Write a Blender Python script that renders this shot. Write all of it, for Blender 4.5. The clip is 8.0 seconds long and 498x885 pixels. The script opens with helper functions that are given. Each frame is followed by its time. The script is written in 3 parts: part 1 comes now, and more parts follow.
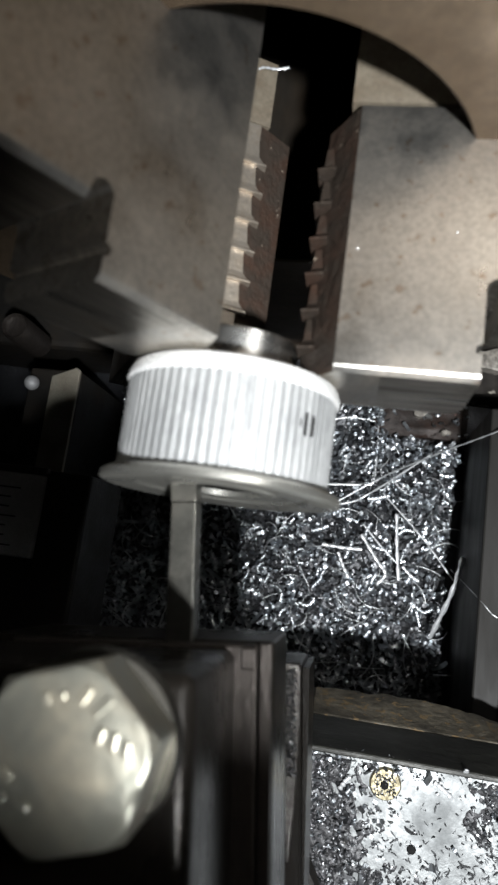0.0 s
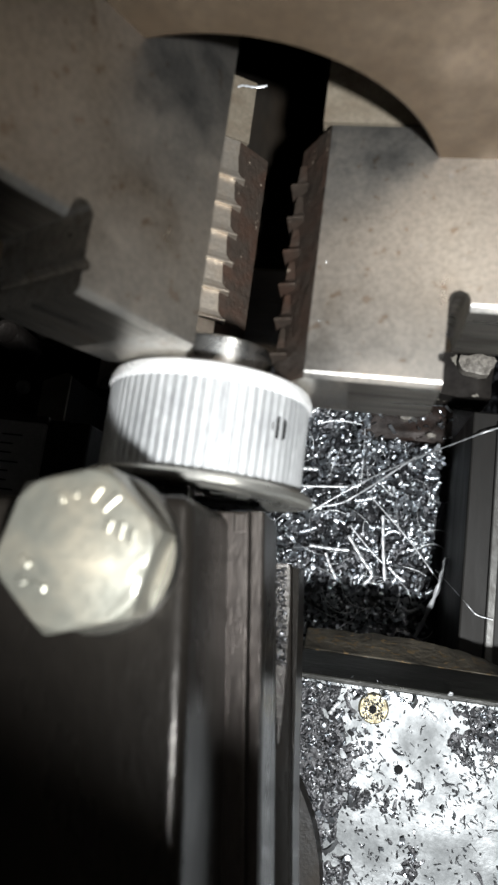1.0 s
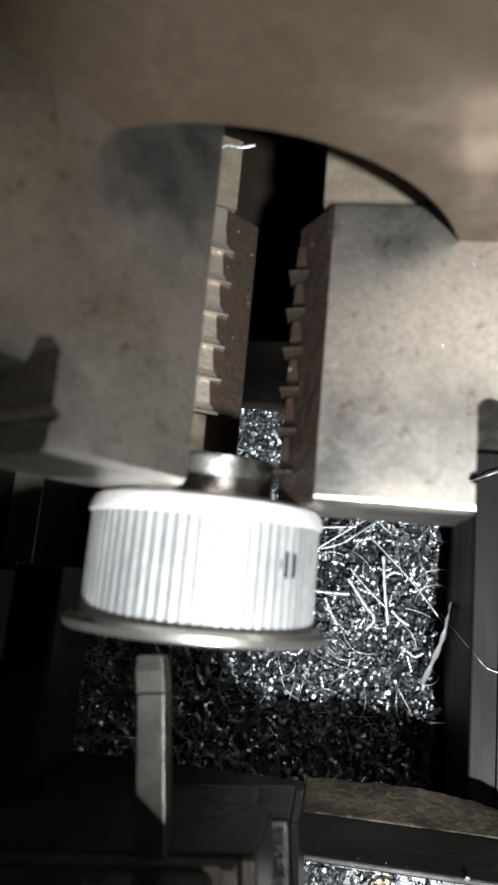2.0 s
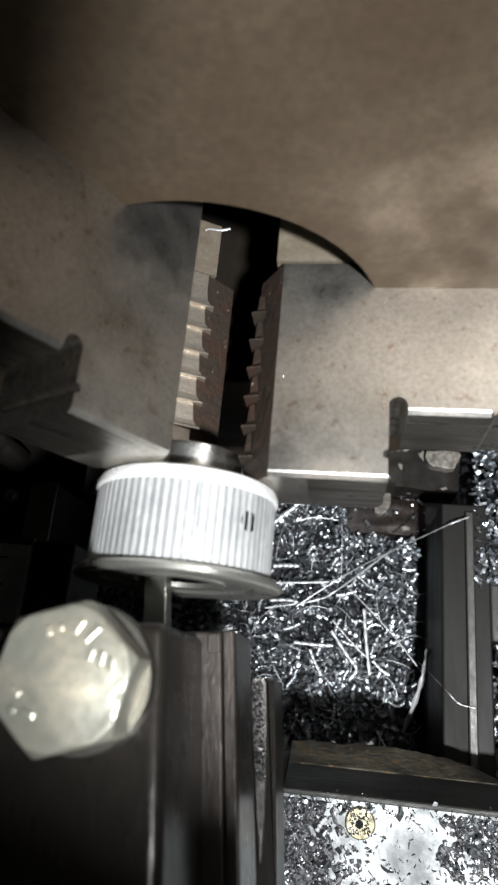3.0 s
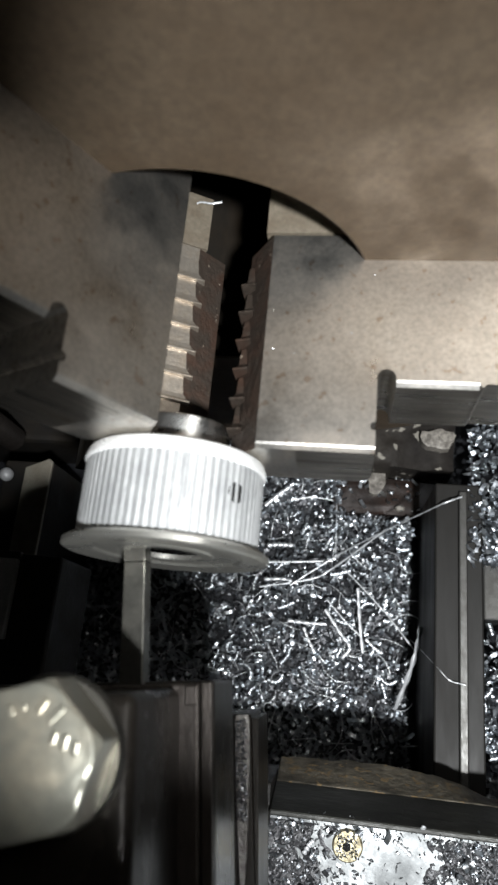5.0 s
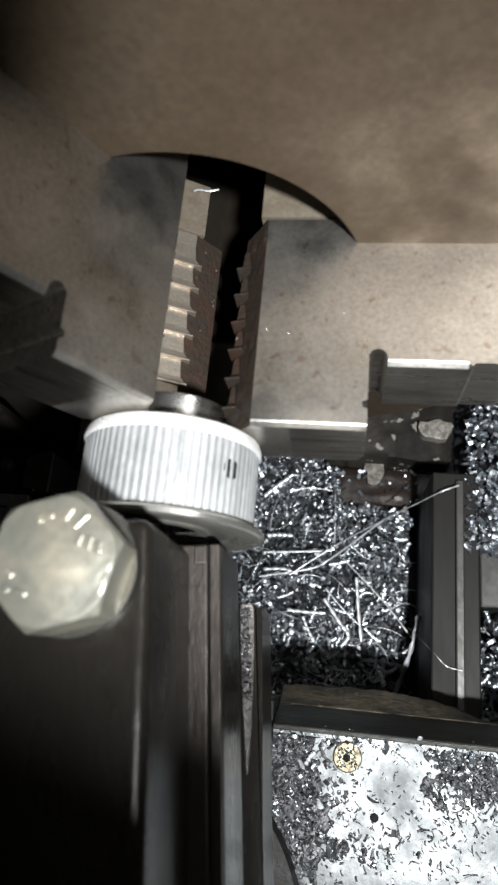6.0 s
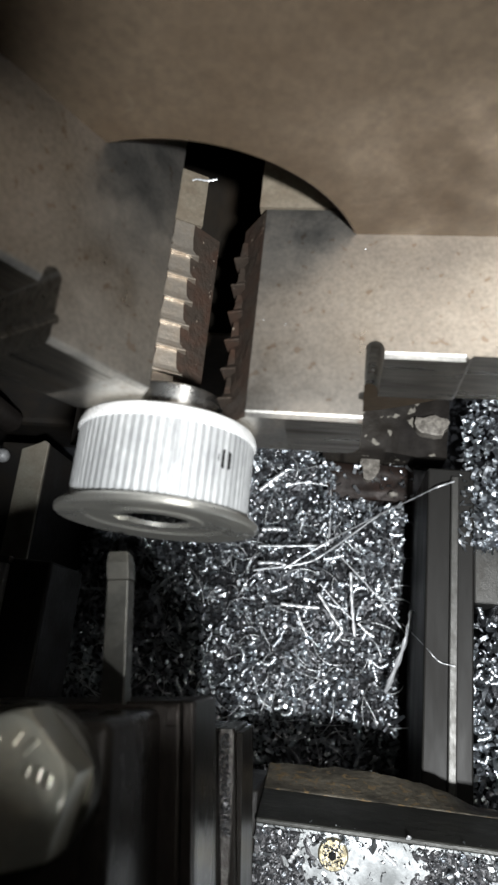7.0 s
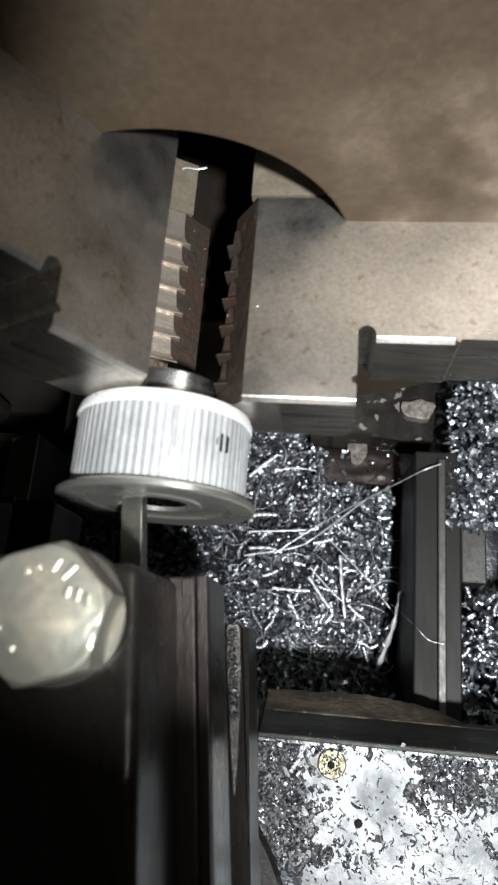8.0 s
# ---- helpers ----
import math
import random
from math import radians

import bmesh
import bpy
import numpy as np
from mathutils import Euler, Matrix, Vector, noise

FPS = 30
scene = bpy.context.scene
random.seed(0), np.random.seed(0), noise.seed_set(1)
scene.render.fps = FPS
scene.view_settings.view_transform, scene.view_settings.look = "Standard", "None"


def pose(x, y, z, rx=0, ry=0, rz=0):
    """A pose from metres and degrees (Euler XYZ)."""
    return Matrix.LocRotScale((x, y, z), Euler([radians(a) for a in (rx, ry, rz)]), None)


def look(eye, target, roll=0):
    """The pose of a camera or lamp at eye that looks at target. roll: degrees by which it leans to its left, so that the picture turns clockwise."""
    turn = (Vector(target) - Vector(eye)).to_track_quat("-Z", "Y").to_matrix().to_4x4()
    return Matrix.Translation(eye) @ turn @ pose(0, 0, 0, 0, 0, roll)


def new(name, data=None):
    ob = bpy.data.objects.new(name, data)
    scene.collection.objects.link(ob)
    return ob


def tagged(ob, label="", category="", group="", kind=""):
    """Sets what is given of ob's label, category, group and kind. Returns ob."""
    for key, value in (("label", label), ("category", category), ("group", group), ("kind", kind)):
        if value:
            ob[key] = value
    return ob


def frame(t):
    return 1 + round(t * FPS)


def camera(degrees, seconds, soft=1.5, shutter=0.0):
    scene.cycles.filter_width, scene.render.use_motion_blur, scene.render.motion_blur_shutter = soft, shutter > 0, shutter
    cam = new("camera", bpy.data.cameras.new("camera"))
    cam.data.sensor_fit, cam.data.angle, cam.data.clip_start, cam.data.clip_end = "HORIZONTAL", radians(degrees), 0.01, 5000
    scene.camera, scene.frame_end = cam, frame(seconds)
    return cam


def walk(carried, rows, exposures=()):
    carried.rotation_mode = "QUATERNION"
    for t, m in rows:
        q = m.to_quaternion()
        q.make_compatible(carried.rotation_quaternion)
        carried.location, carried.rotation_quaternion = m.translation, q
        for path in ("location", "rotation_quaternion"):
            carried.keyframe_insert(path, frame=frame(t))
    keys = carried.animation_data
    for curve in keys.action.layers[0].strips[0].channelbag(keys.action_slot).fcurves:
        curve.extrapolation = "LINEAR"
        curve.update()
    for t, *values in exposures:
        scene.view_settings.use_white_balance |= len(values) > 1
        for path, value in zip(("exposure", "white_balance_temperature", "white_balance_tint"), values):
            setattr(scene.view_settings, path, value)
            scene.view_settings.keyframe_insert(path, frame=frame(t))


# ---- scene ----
cam = camera(40.16, 8.0, 2.4, 0.0)

# Right-handed frame: x across the lathe, y along the spindle towards the headstock, z up; the origin lies on the spindle axis.
PATH = [
    (0, 0.0280, -0.0316, 0.1385, 11.45, 8.10, 7.64),
    (0.5, 0.0301, -0.0300, 0.1411, 11.88, 7.28, 7.84),
    (1, 0.0331, -0.0325, 0.1449, 11.69, 7.72, 7.41),
    (1.5, 0.0282, -0.0080, 0.1305, 8.61, 8.06, 7.33),
    (1.7, 0.0242, -0.0004, 0.1291, 9.06, 6.92, 6.32),
    (2.8, 0.0368, -0.0369, 0.1566, 19.73, 7.46, 5.02),
    (3, 0.0392, -0.0379, 0.1620, 19.97, 7.04, 5.03),
    (3.5, 0.0405, -0.0393, 0.1614, 19.26, 7.27, 4.85),
    (4, 0.0358, -0.0396, 0.1601, 18.77, 7.02, 5.52),
    (4.5, 0.0398, -0.0390, 0.1619, 19.05, 6.95, 5.42),
    (4.7, 0.0416, -0.0390, 0.1606, 18.90, 6.94, 5.30),
    (5.8, 0.0425, -0.0462, 0.1624, 18.36, 6.86, 5.23),
    (6, 0.0444, -0.0459, 0.1627, 18.49, 7.09, 5.20),
    (6.5, 0.0470, -0.0435, 0.1576, 17.80, 6.76, 4.84),
    (7, 0.0447, -0.0466, 0.1615, 18.17, 6.58, 5.81),
    (7.2, 0.0453, -0.0480, 0.1618, 18.01, 6.54, 5.41),
    (7.5, 0.0438, -0.0512, 0.1621, 17.61, 6.38, 5.22),
    (8, 0.0423, -0.0491, 0.1654, 17.04, 5.61, 4.51),
]
cam.data.dof.use_dof, cam.data.dof.focus_distance, cam.data.dof.aperture_fstop = True, 0.27, 32.0
walk(cam, [(t, pose(x, y, z, rx, ry, rz)) for t, x, y, z, rx, ry, rz in PATH])

# stroke of the carriage along the spindle, in millimetres
STROKE = [
    (0, -25.6), (0.1, -24), (0.2, -21), (0.3, -16.5), (0.4, -12.5), (0.5, -9.5), (0.6, -5), (0.7, -0.8), (0.8, 0.9),
    (0.9, 1.1), (1.0, 0), (1.1, -2), (1.2, -6.5), (1.3, -11), (1.4, -15.5), (1.5, -19.7), (1.7, -27), (2.0, -34.5),
    (2.2, -35.2), (2.5, -27.5), (2.8, -14.5), (3.0, -7.3), (3.2, 0.2), (3.4, 1.1), (3.5, 0), (3.6, -2.5), (3.8, -12),
    (4.0, -22.9), (4.2, -30), (4.4, -34.5), (4.6, -35.5), (4.7, -33.8), (5.0, -25), (5.3, -12.5), (5.6, -1.5), (5.8, 1.1),
    (6.0, 0), (6.2, -3.5), (6.4, -13), (6.5, -18.2), (6.6, -23.5), (6.8, -32), (7.0, -37.5), (7.2, -39), (7.4, -33.5),
    (7.5, -30), (7.7, -23.5), (8.0, -14),
]
RIDERS = []
YAW = pose(0, 0, 0, 0, 0, 6.5)  # the compound slide stands a little askew of the spindle


def motions():
    for thing in RIDERS:
        base = thing.matrix_basis.copy()
        walk(thing, [(t, Matrix.Translation((0, s / 1000, 0)) @ base) for t, s in STROKE])


# ---- light ----
world = bpy.data.worlds.new("workshop")
scene.world = world
world.use_nodes = True
world.node_tree.nodes["Background"].inputs[0].default_value = (0.85, 0.92, 1, 1)
world.node_tree.nodes["Background"].inputs[1].default_value = 0.02


def lamp(name, eye, target, watts, size, colour):
    ob = new(name, bpy.data.lights.new(name, "AREA"))
    ob.data.shape, ob.data.size, ob.data.energy, ob.data.color = "DISK", size, watts, colour
    ob.matrix_world = look(eye, target)
    return ob


lamp("work_lamp", (0.130, -0.155, 0.33), (0.045, -0.02, -0.1), 6.1, 0.024, (0.945, 0.97, 0.985))
# fill light added out of view to brighten the right jaw
lamp("added_jaw_fill", (0.20, 0.070, 0.27), (0.10, 0.035, 0.0), 0.18, 0.10, (1.0, 0.98, 0.95))
scene.view_settings.exposure = 0.0


# ---- materials ----
def material(name, base, rough=0.4, metal=1.0, stain=None, amount=0.5, size=60.0, bump=0.15, fine=900.0, stretch=(1, 1, 1), var=0.25, spots=None, few=0.62, spec=0.5):
    """A worn surface: base colour with large stains, small speckle, uneven gloss and a fine relief."""
    m = bpy.data.materials.new(name)
    m.use_nodes = True
    nt = m.node_tree
    n, l = nt.nodes, nt.links
    b = n["Principled BSDF"]
    b.inputs["Metallic"].default_value, b.inputs["Specular IOR Level"].default_value = metal, spec
    tc, mp = n.new("ShaderNodeTexCoord"), n.new("ShaderNodeMapping")
    mp.inputs["Scale"].default_value = stretch
    l.new(tc.outputs["Object"], mp.inputs["Vector"])

    def noise_at(scale, detail, roughness=0.6):
        t = n.new("ShaderNodeTexNoise")
        t.inputs["Scale"].default_value, t.inputs["Detail"].default_value, t.inputs["Roughness"].default_value = scale, detail, roughness
        l.new(mp.outputs[0], t.inputs["Vector"])
        return t.outputs["Fac"]

    def ramp(src, lo, hi, a, c):
        r = n.new("ShaderNodeMapRange")
        r.inputs[1].default_value, r.inputs[2].default_value, r.inputs[3].default_value, r.inputs[4].default_value = lo, hi, a, c
        l.new(src, r.inputs[0])
        return r.outputs[0]

    def mix(f, a, c, mode="MIX"):
        x = n.new("ShaderNodeMix")
        x.data_type, x.blend_type = "RGBA", mode
        l.new(f, x.inputs[0])
        for k, v in ((6, a), (7, c)):
            if isinstance(v, tuple):
                x.inputs[k].default_value = (*v, 1)
            else:
                l.new(v, x.inputs[k])
        return x.outputs[2]

    big, small = noise_at(size, 5, 0.62), noise_at(fine, 3)
    stain = stain or tuple(v * 0.5 for v in base)
    col = mix(ramp(big, 0.42, 0.66, 0, amount), base, stain)
    col = mix(ramp(small, 0.35, 0.7, 0, var), col, tuple(v * 0.35 for v in base))
    if spots:
        col = mix(ramp(noise_at(size * 5, 2), few, few + 0.05, 0, 0.8), col, spots)
    l.new(col, b.inputs["Base Color"])
    l.new(ramp(big, 0.3, 0.7, rough * 0.8, min(1, rough * 1.35)), b.inputs["Roughness"])
    bp = n.new("ShaderNodeBump")
    bp.inputs["Strength"].default_value, bp.inputs["Distance"].default_value = bump, 0.0006
    l.new(small, bp.inputs["Height"])
    l.new(bp.outputs[0], b.inputs["Normal"])
    return m


FACE = material("oily_chuck_steel", (0.092, 0.069, 0.047), 0.52, 0.58, (0.052, 0.034, 0.020), 0.95, 16, 0.10, 500, var=0.4, spots=(0.105, 0.088, 0.066), few=0.74, spec=0.25)
JAW = material("ground_jaw_steel", (0.61, 0.592, 0.555), 0.33, 1.0, (0.45, 0.395, 0.335), 0.7, 60, 0.05, 900, var=0.4, spots=(0.38, 0.31, 0.25), few=0.64)
TURNED = material("turned_jaw_end_steel", (0.58, 0.54, 0.48), 0.30, 1.0, (0.15, 0.12, 0.09), 0.95, 230, 0.35, 900, (0.10, 1, 1), var=0.5)
MASTER = material("brown_master_jaw_steel", (0.17, 0.145, 0.11), 0.5, 0.3, (0.10, 0.075, 0.05), 0.8, 120, 0.2, 700, var=0.4)
GIBM = material("chip_frosted_gib", (0.20, 0.19, 0.18), 0.4, 0.6, (0.10, 0.09, 0.08), 0.9, 400, 0.9, 900, var=0.5)
GRIP = material("rusty_grip_steel", (0.030, 0.023, 0.018), 0.55, 0.1, (0.034, 0.015, 0.008), 0.8, 110, 0.9, 420, spots=(0.22, 0.18, 0.14), few=0.69, spec=0.3)
LAND = material("bright_serration_steel", (0.44, 0.39, 0.33), 0.38, 0.8, (0.26, 0.205, 0.15), 0.6, 260, 0.25)
ALU = material("machined_aluminium", (0.44, 0.448, 0.45), 0.42, 0.45, (0.25, 0.257, 0.26), 0.9, 170, 0.25, 1500, (1, 0.3, 1), 0.35)
FLANGE = material("turned_aluminium", (0.68, 0.67, 0.62), 0.28, 0.93, (0.46, 0.44, 0.38), 0.6, 60, 0.06, 1200, var=0.15)
ZINC = material("zinc_plated_bolt", (0.33, 0.325, 0.275), 0.34, 0.75, (0.46, 0.40, 0.30), 0.6, 120, 0.12, 600, var=0.15)
BLACK = material("black_steel", (0.014, 0.013, 0.0115), 0.28, 0.2, (0.022, 0.015, 0.009), 0.6, 50, 0.15, 600, (1, 0.3, 1), spec=0.22)
LEDGE = material("worn_dark_steel", (0.090, 0.077, 0.069), 0.36, 0.75, (0.05, 0.044, 0.039), 0.7, 120, 0.4, 700, (1, 0.3, 1), var=0.5)
WEB = material("red_brown_casting", (0.030, 0.019, 0.015), 0.5, 0.1, (0.011, 0.009, 0.008), 0.8, 60, 0.6, 400, spots=(0.2, 0.12, 0.10), few=0.70, spec=0.3)
HUBM = material("polished_hub", (0.62, 0.62, 0.60), 0.25, 1.0, (0.34, 0.33, 0.31), 0.5, 120, 0.05)
SLUDGE = material("oily_chip_sludge", (0.038, 0.038, 0.041), 0.42, 0.3, (0.025, 0.024, 0.027), 0.8, 120, 0.8, 420, var=0.5)
RIM = material("bright_turned_rim", (0.88, 0.88, 0.87), 0.28, 0.4, (0.40, 0.40, 0.39), 0.5, 90, 0.06, 1200, var=0.15)
POST = material("oiled_tool_steel", (0.024, 0.021, 0.018), 0.27, 0.5, (0.015, 0.012, 0.009), 0.6, 60, 0.25, 500, (1, 0.35, 1), var=0.4, spec=0.35)
BAR = material("tool_steel", (0.115, 0.112, 0.100), 0.38, 0.9, (0.07, 0.063, 0.052), 0.6, 100, 0.1)
CAST = material("dirty_cast_iron", (0.016, 0.015, 0.014), 0.5, 0.1, (0.026, 0.019, 0.012), 0.6, 40, 0.4, 500, spec=0.25)
WAY = material("ground_bed_way", (0.0155, 0.0148, 0.0135), 0.5, 0.1, (0.014, 0.012, 0.010), 0.5, 40, 0.1, 500, (1, 0.2, 1), spec=0.2)
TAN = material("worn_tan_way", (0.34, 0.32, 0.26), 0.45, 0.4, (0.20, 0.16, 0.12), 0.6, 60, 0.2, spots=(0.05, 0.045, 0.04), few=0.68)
STRAND = material("bright_swarf_wire", (0.78, 0.80, 0.82), 0.36, 0.6, (0.5, 0.5, 0.5), 0.4, 200, 0.1)
RIDGE = material("bright_way_edge", (0.085, 0.084, 0.08), 0.4, 0.7, (0.045, 0.042, 0.037), 0.7, 150, 0.2)
PLATE = material("wet_saddle_plate", (0.190, 0.198, 0.200), 0.46, 0.45, (0.11, 0.116, 0.118), 0.85, 60, 0.3, 420, var=0.5)
LIPM = material("rusty_wiper_lip", (0.135, 0.118, 0.088), 0.6, 0.1, (0.020, 0.017, 0.012), 0.97, 65, 0.9, 330, (0.8, 1.3, 1), var=0.75, spots=(0.17, 0.115, 0.055), few=0.58)
STRIPM = material("oily_wiper_strip", (0.032, 0.032, 0.027), 0.45, 0.3, (0.010, 0.010, 0.009), 0.9, 60, 0.6, 350, (0.4, 1, 1), var=0.6)
BRASS = material("brass_screw", (0.50, 0.44, 0.29), 0.45, 0.7, (0.07, 0.055, 0.03), 0.9, 240, 0.9, 500, var=0.6)
CHIP = material("steel_swarf", (0.62, 0.65, 0.68), 0.36, 1.0, (0.26, 0.28, 0.31), 0.6, 60, 0.1)
DIRT = material("oily_chip_bed", (0.05, 0.052, 0.058), 0.35, 0.5, (0.02, 0.02, 0.022), 0.7, 90, 0.9, 350)
FLECK = material("dull_swarf_fleck", (0.115, 0.12, 0.125), 0.5, 0.3, (0.05, 0.05, 0.052), 0.8, 300, 0.3)
DARKCHIP = material("dark_oily_swarf", (0.24, 0.245, 0.255), 0.34, 0.9, (0.09, 0.09, 0.095), 0.7, 90, 0.2)
PAINT = material("grubby_white_paint", (0.034, 0.029, 0.024), 0.6, 0.05, (0.012, 0.010, 0.009), 0.95, 24, 0.8, 300, spots=(0.30, 0.28, 0.24), few=0.64, spec=0.2)
FLAKE = material("flaking_white_paint", (0.30, 0.275, 0.24), 0.6, 0.0, (0.06, 0.05, 0.04), 0.95, 200, 0.8, 400, var=0.6)
GREYP = material("grey_scale_plate", (0.52, 0.53, 0.54), 0.45, 0.3, (0.32, 0.32, 0.32), 0.5, 60, 0.15)
INK = material("black_marking", (0.008, 0.008, 0.008), 0.7, 0.0, spec=0.1)
WALLM = material("workshop_wall", (0.055, 0.053, 0.050), 0.8, 0.0, (0.08, 0.074, 0.066), 0.5, 2, 0.1, 40)


# ---- builders ----
def part(name, bm, mat, parent, label="", smooth=0.0, bevel=0.0):
    bmesh.ops.recalc_face_normals(bm, faces=bm.faces)
    me = bpy.data.meshes.new(name)
    bm.to_mesh(me)
    bm.free()
    me.materials.append(mat)
    ob = new(name, me)
    ob.parent = parent
    if smooth:
        me.shade_smooth()
        me.set_sharp_from_angle(angle=radians(smooth))
    if bevel:
        b = ob.modifiers.new("edge", "BEVEL")
        b.width, b.segments, b.limit_method, b.angle_limit = bevel, 2, "ANGLE", radians(35)
        b.harden_normals = False
    if label:
        tagged(ob, label)
    return ob


def empty(name, label, category, group=""):
    return tagged(new(name), label, category, group)


def box(x0, x1, y0, y1, z0, z1, bm=None):
    bm = bm or bmesh.new()
    m = Matrix.Translation(((x0 + x1) / 2, (y0 + y1) / 2, (z0 + z1) / 2)) @ Matrix.Diagonal((x1 - x0, y1 - y0, z1 - z0, 1))
    bmesh.ops.create_cube(bm, size=1, matrix=m)
    return bm


def loft(rings, closed=True, caps=True):
    """Skin between rings of points that have equal counts."""
    bm = bmesh.new()
    rows = [[bm.verts.new(p) for p in r] for r in rings]
    n = len(rows[0])
    for a, b in zip(rows, rows[1:]):
        for i in range(n if closed else n - 1):
            j = (i + 1) % n
            bm.faces.new((a[i], a[j], b[j], b[i]))
    if caps:
        bm.faces.new(rows[0][::-1])
        bm.faces.new(rows[-1])
    return bm


def turned(profile, n=96):
    """A body turned about the y axis from (radius, y) points; the profile is closed."""
    rings = []
    for k in range(n):
        a = 2 * math.pi * k / n
        rings.append([(r * math.cos(a), y, r * math.sin(a)) for r, y in profile])
    bm = bmesh.new()
    rows = [[bm.verts.new(p) for p in r] for r in rings]
    m = len(profile)
    for k in range(n):
        a, b = rows[k], rows[(k + 1) % n]
        for i in range(m):
            j = (i + 1) % m
            bm.faces.new((a[i], a[j], b[j], b[i]))
    return bm


def arc(cx, cy, r, a0, a1, n):
    return [(cx + r * math.cos(radians(a0 + (a1 - a0) * i / n)), cy + r * math.sin(radians(a0 + (a1 - a0) * i / n))) for i in range(n + 1)]


# ---- chuck ----
def build_chuck():
    chuck = empty("lathe_chuck", "large brown oily steel three-jaw lathe chuck body", "chuck")
    ring = part("face_ring", turned([(0.0455, 0.0575), (0.0461, 0.057), (0.1235, 0.057), (0.125, 0.0585), (0.125, 0.15), (0.0455, 0.15)], 160), FACE, chuck,
         "worn brown chuck face with a wide central bore", smooth=30)
    # the bore wall is coloured darker than the chuck face
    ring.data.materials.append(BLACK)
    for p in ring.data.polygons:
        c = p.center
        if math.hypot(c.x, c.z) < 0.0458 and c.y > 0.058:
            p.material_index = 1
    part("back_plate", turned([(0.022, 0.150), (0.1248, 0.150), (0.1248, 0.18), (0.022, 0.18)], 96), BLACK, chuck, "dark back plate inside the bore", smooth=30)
    return chuck


def build_jaw(angle, teeth, back, r0, slim, shift):
    jaw = empty("chuck_jaw", "stepped hardened steel chuck jaw with a serrated grip, worn brown", "chuck jaw", "jaws of the chuck")
    # stepped body, drawn in (radius, y), with round relief grooves in the inner corners
    prof = [(0.030, 0.007), (0.0482, 0.007), (0.0482, 0.0120 + shift / 4), (0.0470, 0.0126 + shift / 4), (0.0470, 0.0138 + shift / 4), (0.0482, 0.0144 + shift / 4), (0.0482, 0.0235 + shift)] + arc(0.0503, 0.0245 + shift, 0.0022, 190, 20, 7)
    prof += [(0.0526, 0.0225 + shift), (0.0712, 0.0225 + shift)] + [(0.0720, 0.0228 + shift), (0.0728, 0.0237 + shift), (0.0960, 0.0237 + shift), (0.0960, back), (0.030, back)]
    round_off = ((0.0085, 0.0130), (0.0080, 0.01285), (0.0071, 0.0120), (0.007, 0.0106))
    sides = [([(r, max(y, lim + (0.0155 + shift if 0.0520 < r < 0.0715 and y < 0.03 else 0.0))) for r, y in prof], h) for lim, h in round_off]

    def worn(q, lim):
        return [(min(r, lim) if angle == 0 and y < 0.0236 and r < 0.0483 else r, y) for r, y in q]

    # the lower outer corner of the nose is rounded
    low = [(sides[0][0], 0.0130, 0.0420), (sides[1][0], 0.01285, 0.0434), (sides[2][0], 0.0120, 0.0453), (sides[3][0], 0.0106, 0.0468), (prof, 0.0090, 0.0477), (prof, 0.0070, 0.0482)]
    bm = loft([[(r, y, -h) for r, y in worn(q, lim)] for q, h, lim in low] + [[(r, y, h) for r, y in q] for q, h in sides[::-1]])
    rim = [e for e in bm.edges if e.calc_face_angle(0) > 0.6 and all(v.co.x > 0.0301 and 0.009 < v.co.y < 0.06 for v in e.verts)]
    bmesh.ops.bevel(bm, geom=rim, offset=0.00035, segments=2, affect="EDGES", profile=0.5)
    body = part("body", bm, JAW, jaw)
    body.data.materials.append(TURNED)
    for p in body.data.polygons:
        if p.normal.y < -0.8 or (p.normal.x > 0.8 and p.center.y < 0.03):
            p.material_index = 1
    # grip end: two dark bevels that meet in a narrow land, and the teeth on it
    w = 0.0031
    rings = []
    for y, h in round_off[::-1] + ((0.0285, 0.013), (back, 0.013)):
        r = r0 if y > 0.02 else r0 - 0.0006
        rings.append([(r, y, -w), (r, y, w), (0.0210, y, h), (0.030, y, h), (0.030, y, -h), (0.0210, y, -h)])
    bm = loft(rings)
    tip = part("grip_end", bm, JAW, jaw, "wedge-shaped serrated grip with rusty bevels")
    tip.data.materials.append(GRIP)
    tip.data.materials.append(LAND)
    for p in tip.data.polygons:
        if p.center.x < 0.0205 and abs(p.normal.y) < 0.4:
            p.material_index = 2 if p.normal.x < -0.95 else 1
    pitch = 0.0079
    wide = 1.45 if angle == 0 else 1.0
    for k in range(-2 if angle == 0 else 0, teeth):
        y = 0.0285 + pitch * k
        ridge = [(y, r0 - 0.0013, 0.0054), (y + 0.0005, r0 - 0.0013, 0.0054), (y + 0.0012, r0 - 0.0006, 0.0045), (y + 0.0026, r0 - 0.0003, 0.0035), (y + pitch - 0.0006, r0 - 0.0001, 0.0030)]
        part("tooth", loft([[(r, q, -h * wide), (r, q, h * wide), (r0 + 0.0024, q, h * wide + 0.0010), (r0 + 0.0024, q, -h * wide - 0.0010)] for q, r, h in ridge]), LAND if teeth > 4 else GRIP, tip)
    part("master_jaw", box(0.0188, 0.11, back + 0.0018, 0.1, -slim, slim), MASTER, jaw, "worn brown master jaw")
    jaw.matrix_basis = pose(0, 0, 0, 0, -angle, 0)
    return jaw


